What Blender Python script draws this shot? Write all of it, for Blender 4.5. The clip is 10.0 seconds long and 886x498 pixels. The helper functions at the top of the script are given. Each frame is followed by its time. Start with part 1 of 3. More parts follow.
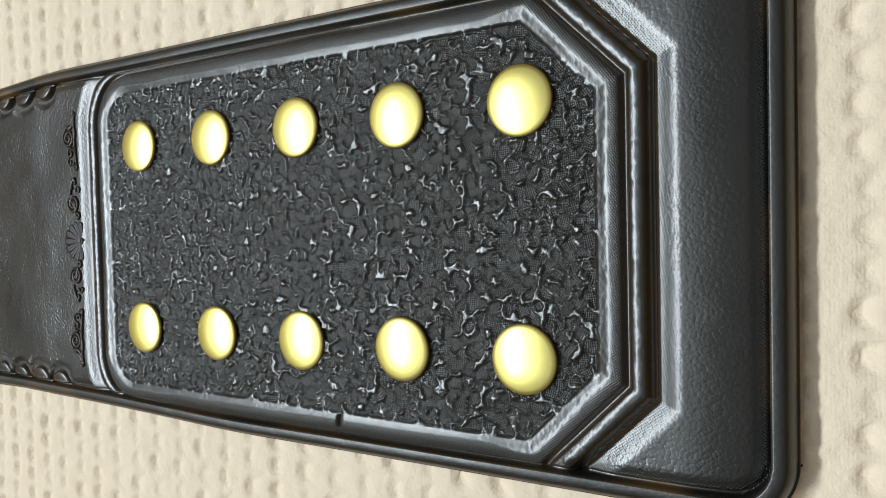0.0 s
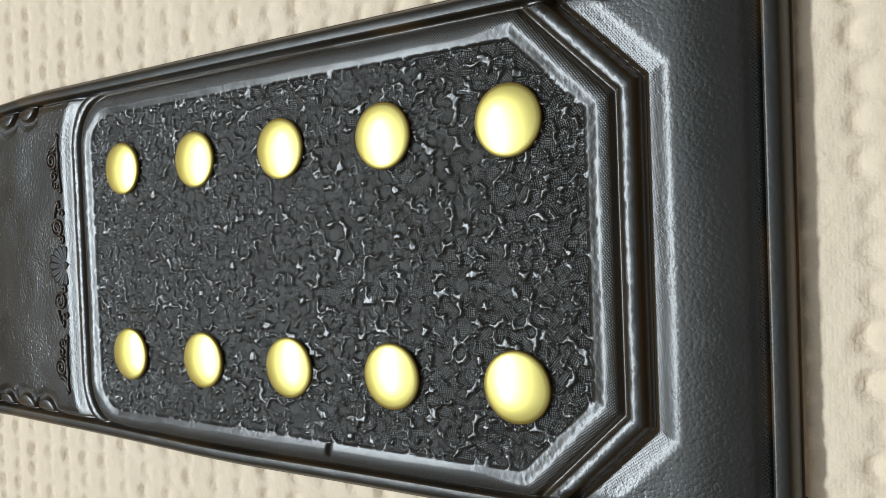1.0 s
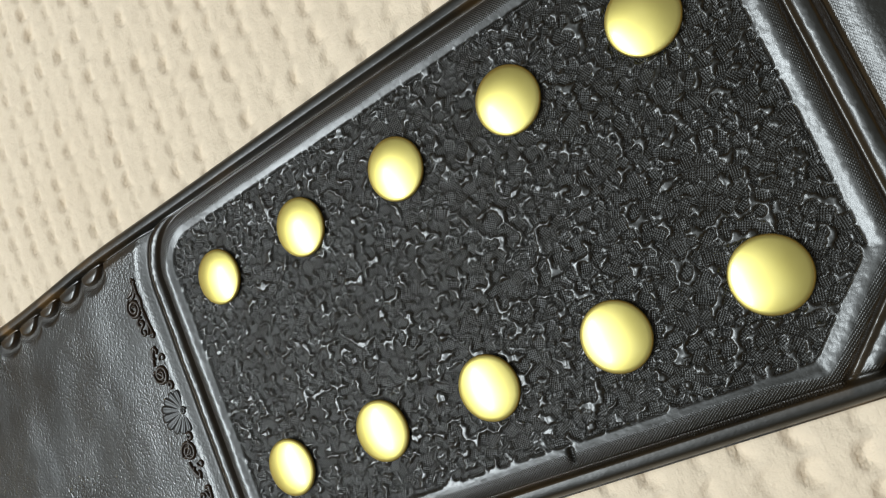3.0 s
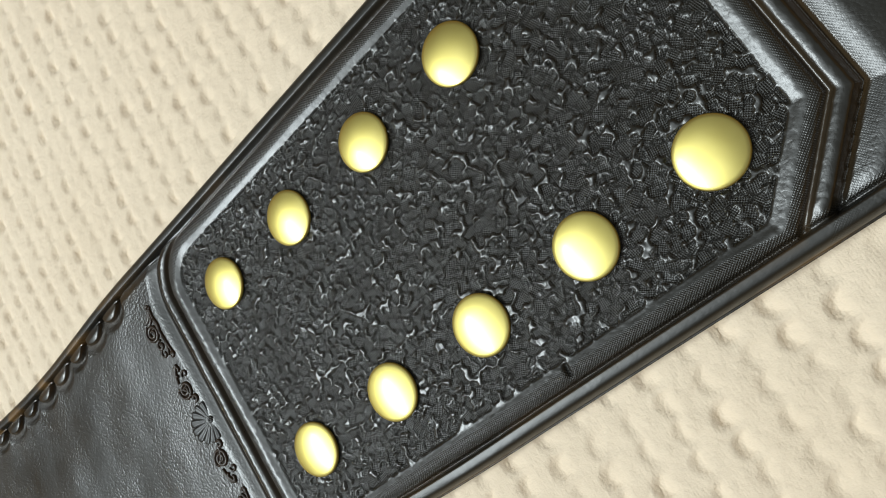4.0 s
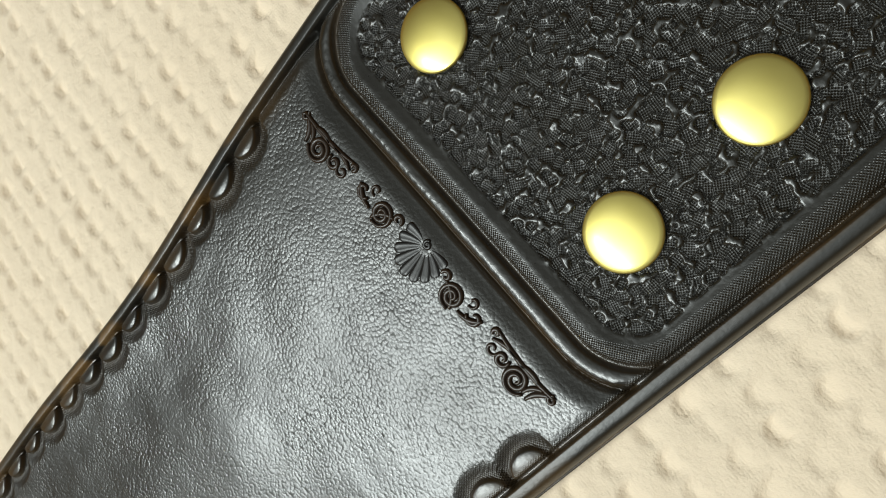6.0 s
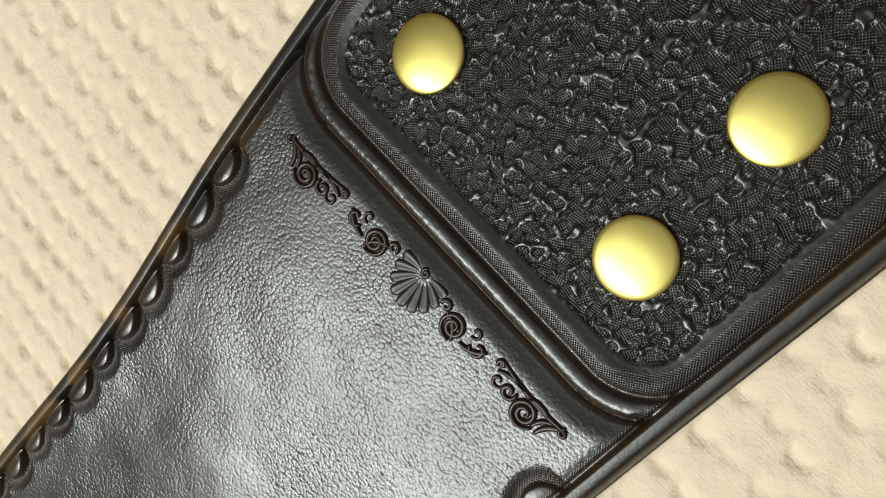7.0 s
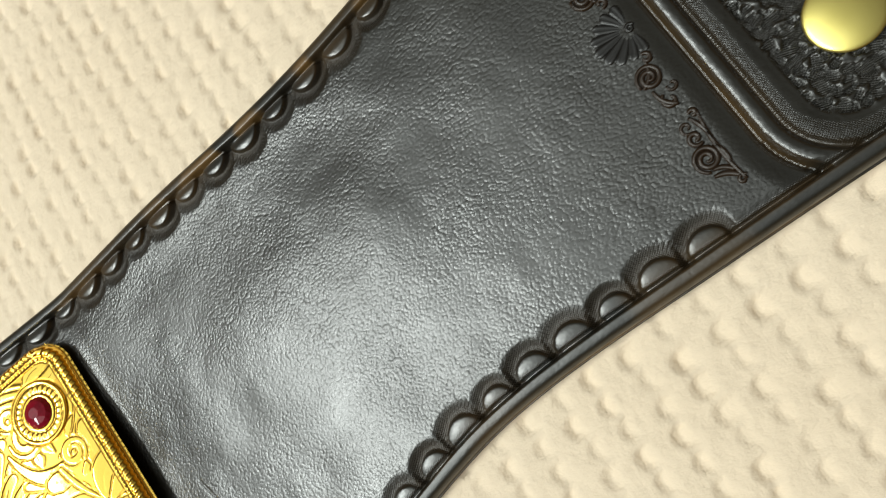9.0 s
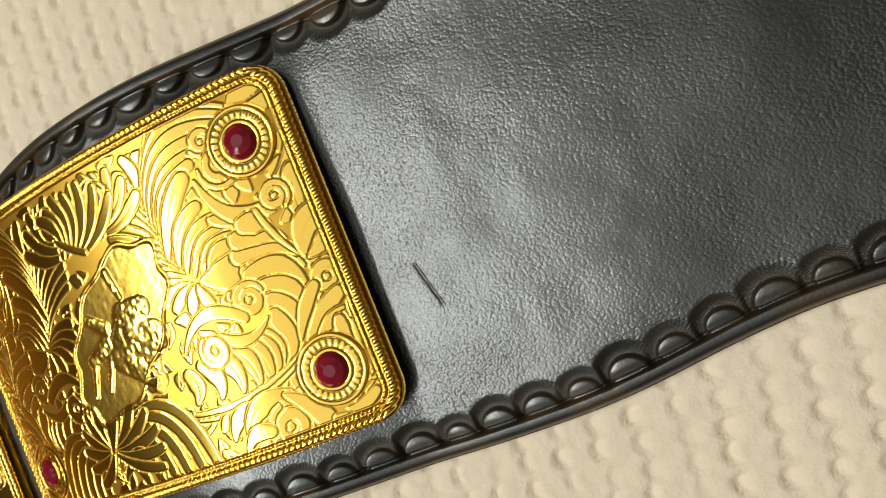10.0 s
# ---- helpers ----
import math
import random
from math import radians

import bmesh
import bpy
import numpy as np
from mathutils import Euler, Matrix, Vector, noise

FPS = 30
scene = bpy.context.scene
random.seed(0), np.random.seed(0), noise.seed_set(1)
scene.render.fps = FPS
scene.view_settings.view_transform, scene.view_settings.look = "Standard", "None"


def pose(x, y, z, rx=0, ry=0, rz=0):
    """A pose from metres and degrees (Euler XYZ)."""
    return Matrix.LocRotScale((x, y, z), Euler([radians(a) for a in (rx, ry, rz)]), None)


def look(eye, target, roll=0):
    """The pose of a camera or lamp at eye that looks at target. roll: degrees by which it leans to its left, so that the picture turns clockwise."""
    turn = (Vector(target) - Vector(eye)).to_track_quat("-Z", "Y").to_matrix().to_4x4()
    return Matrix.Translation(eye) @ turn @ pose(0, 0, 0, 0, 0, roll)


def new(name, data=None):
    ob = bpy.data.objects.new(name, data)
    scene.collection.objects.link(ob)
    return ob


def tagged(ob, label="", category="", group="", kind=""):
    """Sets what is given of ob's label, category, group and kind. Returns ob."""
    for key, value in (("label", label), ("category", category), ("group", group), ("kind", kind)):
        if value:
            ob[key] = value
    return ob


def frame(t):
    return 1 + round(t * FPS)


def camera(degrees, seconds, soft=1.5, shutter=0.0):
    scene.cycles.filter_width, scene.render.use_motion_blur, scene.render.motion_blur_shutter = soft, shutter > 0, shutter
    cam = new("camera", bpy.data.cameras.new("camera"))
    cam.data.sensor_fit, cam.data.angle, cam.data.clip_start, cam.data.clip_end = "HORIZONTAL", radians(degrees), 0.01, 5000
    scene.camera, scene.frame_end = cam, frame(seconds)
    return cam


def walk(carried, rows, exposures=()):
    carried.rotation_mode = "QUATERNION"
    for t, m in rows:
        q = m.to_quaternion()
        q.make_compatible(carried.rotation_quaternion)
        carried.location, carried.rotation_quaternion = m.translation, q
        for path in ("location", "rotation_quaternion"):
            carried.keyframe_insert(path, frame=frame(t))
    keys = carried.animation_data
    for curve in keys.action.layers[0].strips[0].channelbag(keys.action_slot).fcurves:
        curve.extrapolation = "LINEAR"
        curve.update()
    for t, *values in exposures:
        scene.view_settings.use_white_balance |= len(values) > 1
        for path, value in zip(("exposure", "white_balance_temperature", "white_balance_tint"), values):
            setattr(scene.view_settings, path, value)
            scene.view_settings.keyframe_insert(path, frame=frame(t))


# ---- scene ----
cam = camera(60.7, 10.0, soft=1.0, shutter=0.13)
PATH = [
    (0, (0.0711, 0.0016, 0.1476), (-0.0365, -0.0048, -0.0208), -94.20),
    (0.5, (0.0727, 0.0040, 0.1453), (-0.0359, -0.0012, -0.0226), -93.94),
    (1, (0.0704, 0.0047, 0.1418), (-0.0372, 0.0006, -0.0267), -93.98),
    (1.5, (0.0767, -0.0027, 0.1445), (-0.0276, -0.0021, -0.0262), -93.34),
    (2, (0.0771, -0.0203, 0.1443), (-0.0234, -0.0127, -0.0285), -94.43),
    (2.5, (0.0465, -0.0098, 0.1502), (-0.0501, 0.0079, -0.0240), -96.39),
    (3, (0.0195, -0.0193, 0.1540), (-0.0738, 0.0096, -0.0205), -98.20),
    (3.2, (0.0156, -0.0293, 0.1495), (-0.0760, 0.0044, -0.0251), -98.16),
    (4.3, (0.0221, -0.0507, 0.1601), (-0.0692, -0.0001, -0.0105), -99.20),
    (4.5, (0.0199, -0.0502, 0.1590), (-0.0701, 0.0012, -0.0121), -99.32),
    (5, (-0.0038, -0.0479, 0.1585), (-0.0908, 0.0022, -0.0145), -101.13),
    (5.5, (-0.0679, -0.0495, 0.1505), (-0.1514, -0.0039, -0.0254), -104.26),
    (5.7, (-0.0859, -0.0480, 0.1459), (-0.1686, 0.0039, -0.0287), -101.40),
    (6.8, (-0.0970, -0.0329, 0.1363), (-0.1715, 0.0111, -0.0441), -105.19),
    (7, (-0.0975, -0.0329, 0.1375), (-0.1708, 0.0117, -0.0432), -104.42),
    (7.5, (-0.0960, -0.0325, 0.1396), (-0.1683, 0.0127, -0.0413), -103.48),
    (8, (-0.0991, -0.0346, 0.1413), (-0.1714, 0.0101, -0.0398), -102.62),
    (8.5, (-0.1090, -0.0377, 0.1505), (-0.1832, 0.0040, -0.0305), -103.00),
    (9, (-0.1561, -0.0504, 0.1712), (-0.2279, -0.0083, -0.0107), -97.03),
    (9.5, (-0.1927, -0.0408, 0.1697), (-0.2777, -0.0149, -0.0094), -101.62),
    (10, (-0.2346, -0.0167, 0.1797), (-0.3187, -0.0172, -0.0017), -109.32),
]
EXPOSURES = [(0.0, 0.0, 6400, 9), (2.0, -0.14, 6400, 10), (3.2, -0.06, 6600, 9), (4.5, -0.02, 6600, 7), (5.5, -0.06, 6700, 6), (7.0, -0.06, 7250, 8), (9.0, -0.03, 7100, 7), (9.5, -0.25, 7250, 9), (10.0, -0.42, 7300, 10)]
walk(cam, [(t, look(eye, target, roll)) for t, eye, target, roll in PATH], EXPOSURES)

# ---- light ----
MM = 0.001
world = bpy.data.worlds.new("world")
scene.world = world
world.use_nodes = True
def room_light(nt):
    """A pale ceiling overhead that falls off to dimmer, warmer walls."""
    co = nt.nodes.new("ShaderNodeTexCoord")
    sep = nt.nodes.new("ShaderNodeSeparateXYZ")
    ramp = nt.nodes.new("ShaderNodeValToRGB")
    ramp.color_ramp.elements[0].position, ramp.color_ramp.elements[0].color = 0.12, (0.40, 0.22, 0.06, 1)
    ramp.color_ramp.elements[1].position, ramp.color_ramp.elements[1].color = 0.85, (0.40, 0.42, 0.42, 1)
    middle = ramp.color_ramp.elements.new(0.5)
    middle.color = (0.07, 0.050, 0.030, 1)
    nt.links.new(co.outputs["Generated"], sep.inputs[0])
    nt.links.new(sep.outputs[2], ramp.inputs[0])
    nt.links.new(ramp.outputs[0], nt.nodes["Background"].inputs[0])
    nt.nodes["Background"].inputs[1].default_value = 0.68


room_light(world.node_tree)


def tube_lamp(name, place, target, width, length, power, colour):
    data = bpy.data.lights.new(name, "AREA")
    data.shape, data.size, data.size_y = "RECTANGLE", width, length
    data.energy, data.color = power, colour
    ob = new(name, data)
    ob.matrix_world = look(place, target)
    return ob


# added unseen area light that stands in for the glow of the ceiling
tube_lamp("ceiling_bounce", (-1.15, -0.10, 2.70), (-0.20, 0.02, 0.0), 2.8, 2.2, 24.0, (0.85, 0.95, 1.0))
tube_lamp("tube_lamp", (-1.74, -0.06, 2.40), (-0.15, 0.02, 0.0), 2.1, 0.24, 80.0, (0.86, 0.95, 1.0))


# ---- materials ----
def material(name):
    m = bpy.data.materials.new(name)
    m.use_nodes = True
    return m, m.node_tree, m.node_tree.nodes["Principled BSDF"]


def calc(nt, op, a, b=None, c=None):
    n = nt.nodes.new("ShaderNodeMath")
    n.operation = op
    for i, v in enumerate((a, b, c)):
        if v is None:
            continue
        if isinstance(v, (int, float)):
            n.inputs[i].default_value = v
        else:
            nt.links.new(v, n.inputs[i])
    return n.outputs[0]


def blend(nt, fac, a, b):
    n = nt.nodes.new("ShaderNodeMix")
    n.data_type = "RGBA"
    for i, v in ((0, fac), (6, a), (7, b)):
        if isinstance(v, (int, float, tuple)):
            n.inputs[i].default_value = v
        else:
            nt.links.new(v, n.inputs[i])
    return n.outputs[2]


def bump(nt, height, distance, strength, before=None):
    n = nt.nodes.new("ShaderNodeBump")
    n.inputs["Strength"].default_value = strength
    n.inputs["Distance"].default_value = distance
    nt.links.new(height, n.inputs["Height"])
    if before is not None:
        nt.links.new(before, n.inputs["Normal"])
    return n.outputs[0]


def mask(nt, name):
    n = nt.nodes.new("ShaderNodeAttribute")
    n.attribute_name = name
    return n.outputs["Fac"]


def spot(nt, kind, scale, coord, detail=3.0, rough=0.55):
    n = nt.nodes.new(kind)
    n.inputs["Scale"].default_value = scale
    if kind == "ShaderNodeTexNoise":
        n.inputs["Detail"].default_value = detail
        n.inputs["Roughness"].default_value = rough
    nt.links.new(coord, n.inputs["Vector"])
    return n


def tool_lines(nt):
    """Crossed lines that turn with every strike of the matting tool."""
    k = math.pi / 0.45
    a = calc(nt, "SINE", calc(nt, "MULTIPLY", mask(nt, "tool_u"), k))
    b = calc(nt, "SINE", calc(nt, "MULTIPLY", mask(nt, "tool_v"), k))
    pit = calc(nt, "MULTIPLY", calc(nt, "MULTIPLY", a, a), calc(nt, "MULTIPLY", b, b))
    return calc(nt, "MULTIPLY", pit, -1.0)


def leather_material():
    m, nt, bsdf = material("black_leather")
    co = nt.nodes.new("ShaderNodeTexCoord").outputs["Object"]
    weave, grain, tan = mask(nt, "weave"), mask(nt, "grain"), mask(nt, "tan")
    broad = spot(nt, "ShaderNodeTexNoise", 38.0, co).outputs["Fac"]
    fine = spot(nt, "ShaderNodeTexNoise", 900.0, co).outputs["Fac"]
    brown = calc(nt, "MULTIPLY", tan, calc(nt, "MULTIPLY_ADD", broad, 1.6, -0.2))
    base = blend(nt, broad, (0.006, 0.0056, 0.0042, 1), (0.014, 0.0125, 0.0085, 1))
    base = blend(nt, brown, base, (0.26, 0.135, 0.034, 1))
    nt.links.new(base, bsdf.inputs["Base Color"])
    rough = calc(nt, "MULTIPLY_ADD", broad, 0.12, 0.21)
    rough = calc(nt, "MULTIPLY_ADD", weave, 0.04, rough)
    rough = calc(nt, "MULTIPLY_ADD", mask(nt, "matte"), 0.08, rough)
    rough = calc(nt, "MULTIPLY_ADD", fine, 0.06, rough)
    nt.links.new(rough, bsdf.inputs["Roughness"])
    nt.links.new(calc(nt, "MULTIPLY_ADD", mask(nt, "matte"), -0.18, 0.86), bsdf.inputs["Specular IOR Level"])
    bsdf.inputs["IOR"].default_value = 1.5
    warp = nt.nodes.new("ShaderNodeVectorMath")
    warp.operation = "MULTIPLY_ADD"
    nt.links.new(spot(nt, "ShaderNodeTexNoise", 620.0, co).outputs["Color"], warp.inputs[0])
    warp.inputs[1].default_value = (0.0007, 0.0007, 0.0007)
    nt.links.new(co, warp.inputs[2])
    cells = spot(nt, "ShaderNodeTexVoronoi", 1350.0, warp.outputs[0])
    dome = calc(nt, "MULTIPLY", cells.outputs["Distance"], cells.outputs["Distance"])
    uneven = calc(nt, "MULTIPLY_ADD", spot(nt, "ShaderNodeTexNoise", 55.0, co).outputs["Fac"], -2.2, 0.15)
    pebble = calc(nt, "MULTIPLY", calc(nt, "MULTIPLY", dome, uneven), grain)
    n1 = bump(nt, pebble, 0.00018, 0.4)
    hatch = calc(nt, "MULTIPLY", tool_lines(nt), weave)
    n2 = bump(nt, hatch, 0.00020, 1.0, n1)
    n3 = bump(nt, fine, 0.00012, 0.45, n2)
    nt.links.new(n3, bsdf.inputs["Normal"])
    return m


def brass_material():
    m, nt, bsdf = material("satin_brass")
    co = nt.nodes.new("ShaderNodeTexCoord").outputs["Object"]
    broad = spot(nt, "ShaderNodeTexNoise", 160.0, co).outputs["Fac"]
    fine = spot(nt, "ShaderNodeTexNoise", 2600.0, co).outputs["Fac"]
    nt.links.new(blend(nt, broad, (0.73, 0.61, 0.17, 1), (0.79, 0.68, 0.22, 1)), bsdf.inputs["Base Color"])
    bsdf.inputs["Metallic"].default_value = 1.0
    nt.links.new(calc(nt, "MULTIPLY_ADD", broad, 0.06, 0.36), bsdf.inputs["Roughness"])
    bsdf.inputs["Coat Weight"].default_value = 0.5
    bsdf.inputs["Coat Roughness"].default_value = 0.17
    nt.links.new(bump(nt, fine, 0.00002, 0.25), bsdf.inputs["Normal"])
    return m


def gold_material():
    m, nt, bsdf = material("polished_gold_plating")
    co = nt.nodes.new("ShaderNodeTexCoord").outputs["Object"]
    broad = spot(nt, "ShaderNodeTexNoise", 90.0, co).outputs["Fac"]
    fine = spot(nt, "ShaderNodeTexNoise", 1800.0, co).outputs["Fac"]
    # browner and rougher in the low parts of the relief
    dull = mask(nt, "browned")
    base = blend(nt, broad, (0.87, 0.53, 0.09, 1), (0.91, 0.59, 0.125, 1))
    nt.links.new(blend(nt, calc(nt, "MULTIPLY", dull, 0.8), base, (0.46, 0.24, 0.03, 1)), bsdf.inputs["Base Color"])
    bsdf.inputs["Metallic"].default_value = 1.0
    rough = calc(nt, "MULTIPLY_ADD", broad, 0.04, 0.10)
    rough = calc(nt, "MULTIPLY_ADD", dull, 0.22, rough)
    nt.links.new(calc(nt, "MULTIPLY_ADD", mask(nt, "sand"), 0.10, rough), bsdf.inputs["Roughness"])
    nt.links.new(bump(nt, fine, 0.00002, 0.2), bsdf.inputs["Normal"])
    return m


def ruby_material():
    m, nt, bsdf = material("red_stone")
    co = nt.nodes.new("ShaderNodeTexCoord").outputs["Object"]
    broad = spot(nt, "ShaderNodeTexNoise", 500.0, co).outputs["Fac"]
    nt.links.new(blend(nt, broad, (0.12, 0.002, 0.009, 1), (0.32, 0.008, 0.026, 1)), bsdf.inputs["Base Color"])
    bsdf.inputs["Roughness"].default_value = 0.06
    bsdf.inputs["IOR"].default_value = 1.5
    return m


def cloth_material():
    m, nt, bsdf = material("cream_waffle_cotton")
    co = nt.nodes.new("ShaderNodeTexCoord").outputs["Object"]
    broad = spot(nt, "ShaderNodeTexNoise", 14.0, co).outputs["Fac"]
    fine = spot(nt, "ShaderNodeTexNoise", 700.0, co, 5.0, 0.65).outputs["Fac"]
    base = blend(nt, broad, (0.795, 0.645, 0.475, 1), (0.865, 0.725, 0.56, 1))
    base = blend(nt, calc(nt, "MULTIPLY", fine, 0.35), base, (0.68, 0.58, 0.45, 1))
    nt.links.new(base, bsdf.inputs["Base Color"])
    bsdf.inputs["Roughness"].default_value = 0.95
    bsdf.inputs["Specular IOR Level"].default_value = 0.15
    bsdf.inputs["Sheen Weight"].default_value = 0.15
    warp = nt.nodes.new("ShaderNodeVectorMath")
    warp.operation = "MULTIPLY_ADD"
    nt.links.new(spot(nt, "ShaderNodeTexNoise", 160.0, co).outputs["Color"], warp.inputs[0])
    warp.inputs[1].default_value = (0.0012, 0.0012, 0.0)
    nt.links.new(co, warp.inputs[2])
    sep = nt.nodes.new("ShaderNodeSeparateXYZ")
    nt.links.new(warp.outputs[0], sep.inputs[0])
    yarn = calc(nt, "SINE", calc(nt, "MULTIPLY", sep.outputs[0], 2 * math.pi / 0.00068))
    cross = calc(nt, "SINE", calc(nt, "MULTIPLY", sep.outputs[1], 2 * math.pi / 0.0011))
    threads = calc(nt, "MULTIPLY", calc(nt, "MULTIPLY_ADD", cross, 0.35, yarn), broad)
    n1 = bump(nt, threads, 0.00008, 0.16)
    nt.links.new(bump(nt, fine, 0.0005, 0.8, n1), bsdf.inputs["Normal"])
    return m


LEATHER, BRASS, GOLD, RUBY, CLOTH = leather_material(), brass_material(), gold_material(), ruby_material(), cloth_material()


# ---- mesh helpers ----
def grid_mesh(name, points, masks=None, closed=False):
    """A smooth sheet from an array of points [rows, columns, 3]."""
    r, c = points.shape[:2]
    idx = np.arange(r * c).reshape(r, c)
    quads = np.stack([idx[:-1, :-1], idx[:-1, 1:], idx[1:, 1:], idx[1:, :-1]], -1).reshape(-1, 4)
    me = bpy.data.meshes.new(name)
    me.vertices.add(r * c)
    me.vertices.foreach_set("co", np.ascontiguousarray(points, dtype=np.float32).ravel())
    me.loops.add(quads.size)
    me.loops.foreach_set("vertex_index", quads.ravel().astype(np.int32))
    me.polygons.add(len(quads))
    me.polygons.foreach_set("loop_start", np.arange(0, quads.size, 4, dtype=np.int32))
    me.polygons.foreach_set("use_smooth", np.ones(len(quads), dtype=bool))
    me.update(calc_edges=True)
    for key, values in (masks or {}).items():
        me.attributes.new(key, "FLOAT", "POINT").data.foreach_set("value", np.ascontiguousarray(values, dtype=np.float32).ravel())
    return me


def mesh_part(name, me, mat, parent, label=""):
    me.materials.append(mat)
    ob = new(name, me)
    ob.parent = parent
    return tagged(ob, label)


def part(name, bm, mat, parent, label=""):
    me = bpy.data.meshes.new(name)
    for f in bm.faces:
        f.smooth = True
    bm.to_mesh(me)
    bm.free()
    return mesh_part(name, me, mat, parent, label)


def step(x, a, b):
    t = np.clip((x - a) / (b - a), 0, 1)
    return t * t * (3 - 2 * t)


def hollow(x, at, half):
    """1 in the middle of a groove, 0 outside it."""
    return np.clip(1 - np.abs(x - at) / half, 0, 1) ** 0.7


def lathe(profile, n):
    """A turned form from (radius, height) pairs; the last radius is 0."""
    bm = bmesh.new()
    rings = []
    for r, z in profile[:-1]:
        rings.append([bm.verts.new((r * math.cos(2 * math.pi * k / n), r * math.sin(2 * math.pi * k / n), z)) for k in range(n)])
    for a, b in zip(rings, rings[1:]):
        for k in range(n):
            bm.faces.new((a[k], a[(k + 1) % n], b[(k + 1) % n], b[k]))
    top = bm.verts.new((0, 0, profile[-1][1]))
    for k in range(n):
        bm.faces.new((rings[-1][k], rings[-1][(k + 1) % n], top))
    return bm


def value_noise(x, y, cell, seed):
    g = np.random.RandomState(seed).rand(128, 128)
    u, v = x / cell, y / cell
    i, j = np.floor(u).astype(int), np.floor(v).astype(int)
    a, b = u - i, v - j
    a, b = a * a * (3 - 2 * a), b * b * (3 - 2 * b)
    i, j = i % 128, j % 128
    k, l = (i + 1) % 128, (j + 1) % 128
    return (g[i, j] * (1 - a) + g[k, j] * a) * (1 - b) + (g[i, l] * (1 - a) + g[k, l] * a) * b


# ---- cloth ----
def build_cloth():
    xs = np.concatenate([np.arange(-900, -640, 10.0), np.arange(-640, 190.1, 0.95), np.arange(200, 421, 10.0)])
    ys = np.concatenate([np.arange(-520, -270, 10.0), np.arange(-270, 330.1, 1.0), np.arange(340, 581, 10.0)])
    x, y = np.meshgrid(xs, ys)
    rng = np.random.RandomState(4)
    wob = rng.rand(8) * 6
    wx = x + 0.9 * np.sin(y / 37 + wob[0]) + 0.6 * np.sin(x / 23 + y / 61 + wob[1])
    wy = y + 0.8 * np.sin(x / 41 + wob[2]) + 0.6 * np.sin(y / 29 - x / 53 + wob[3])
    cx, cy = (wx + 165.2) / 10.19, (wy - 73.8) / 7.06
    i, j = np.floor(cx), np.floor(cy)
    fx, fy = cx - i - 0.5, cy - j - 0.5
    odd = np.mod(np.sin(i * 12.9898 + j * 78.233) * 43758.5453, 1.0)
    odd2 = np.mod(np.sin(i * 39.346 + j * 11.135) * 24634.6345, 1.0)
    fx, fy = fx + 0.22 * (odd - 0.5), fy + 0.20 * (odd2 - 0.5)
    # each pit drops at a curved wall and runs out in a soft swell on the other side
    past = fx + 0.5 - 1.2 * fy * fy
    drop = step(past, 0.04, 0.20) * (1 - step(past, 0.18, 0.42 + 0.35 * odd2))
    z = -1.45 * (0.45 + 0.85 * odd) * drop * (1 - step(np.abs(fy), 0.22, 0.48))
    z += 0.42 * (value_noise(x + 700, y + 700, 2.1, 71) - 0.5) + 0.35 * (value_noise(x + 700, y + 700, 4.6, 72) - 0.5)
    z += 0.25 * np.sin(x / 47 + wob[4]) * np.sin(y / 39 + wob[5])
    fade = step(x, -640, -610) * step(-x, -190, -165) * step(y, -270, -245) * step(-y, -330, -305)
    z = z * fade - 0.35
    z[[0, -1]], z[:, [0, -1]] = -3.0, -3.0
    me = grid_mesh("cloth", np.stack([x, y, z], -1) * MM)
    me.materials.append(CLOTH)
    return tagged(new("waffle_cloth", me), "cream waffle-weave cotton cloth spread flat under the belt", "cloth")


build_cloth()


# ---- belt: outline and relief of the strap, in millimetres ----
TIP, CORNER = 51.9, 11.0
TOP_X = (-560, -500, -470, -430, -390, -350, -320, -290, -250, -225, -200, -175, -147, -85, -17, 60)
TOP_Y = (38, 44, 49.5, 55, 57.5, 57.5, 57, 56.5, 53.5, 52.8, 54, 55.5, 55.2, 55, 54.4, 54)
LOW_X = (-560, -500, -460, -420, -377, -350, -315, -284, -267, -247, -231, -205, -180, -160, -140, -91, -58, 60)
LOW_Y = (-66, -70, -74, -75, -73.5, -72, -69.3, -65.5, -61, -56, -53.5, -52.5, -53, -53.2, -53.5, -54.8, -54.4, -53.6)


def smooth_line(x, px, py):
    out = np.zeros_like(x)
    for k in range(-6, 7):
        out += np.interp(x + 2.2 * k, px, py)
    return out / 13


def lift(x):
    """The strap arches up under the curved side plate."""
    t = np.clip(1 - ((x + 414) / 78) ** 2, 0, 1)
    return 12.5 * t ** 1.5


def panel_distance(x, y):
    """Signed distance to the edge of the stippled panel, with cut corners at the tip and round ones at the other end."""
    right = np.maximum(np.abs(y + 0.4) - 44.0, x - 16.5)
    diag = (x - 16.5 + np.abs(y + 0.4) - 28.0) * 0.7071
    sharp = np.maximum(right, diag)
    q = np.stack([-(x + 141.0) + 9.0, np.abs(y + 0.4) - 44.0 + 9.0])
    rounded = np.minimum(np.maximum(q[0], q[1]), 0) + np.hypot(np.maximum(q[0], 0), np.maximum(q[1], 0)) - 9.0
    return np.where(x > -100, np.maximum(sharp, -(x + 141.0)), rounded)


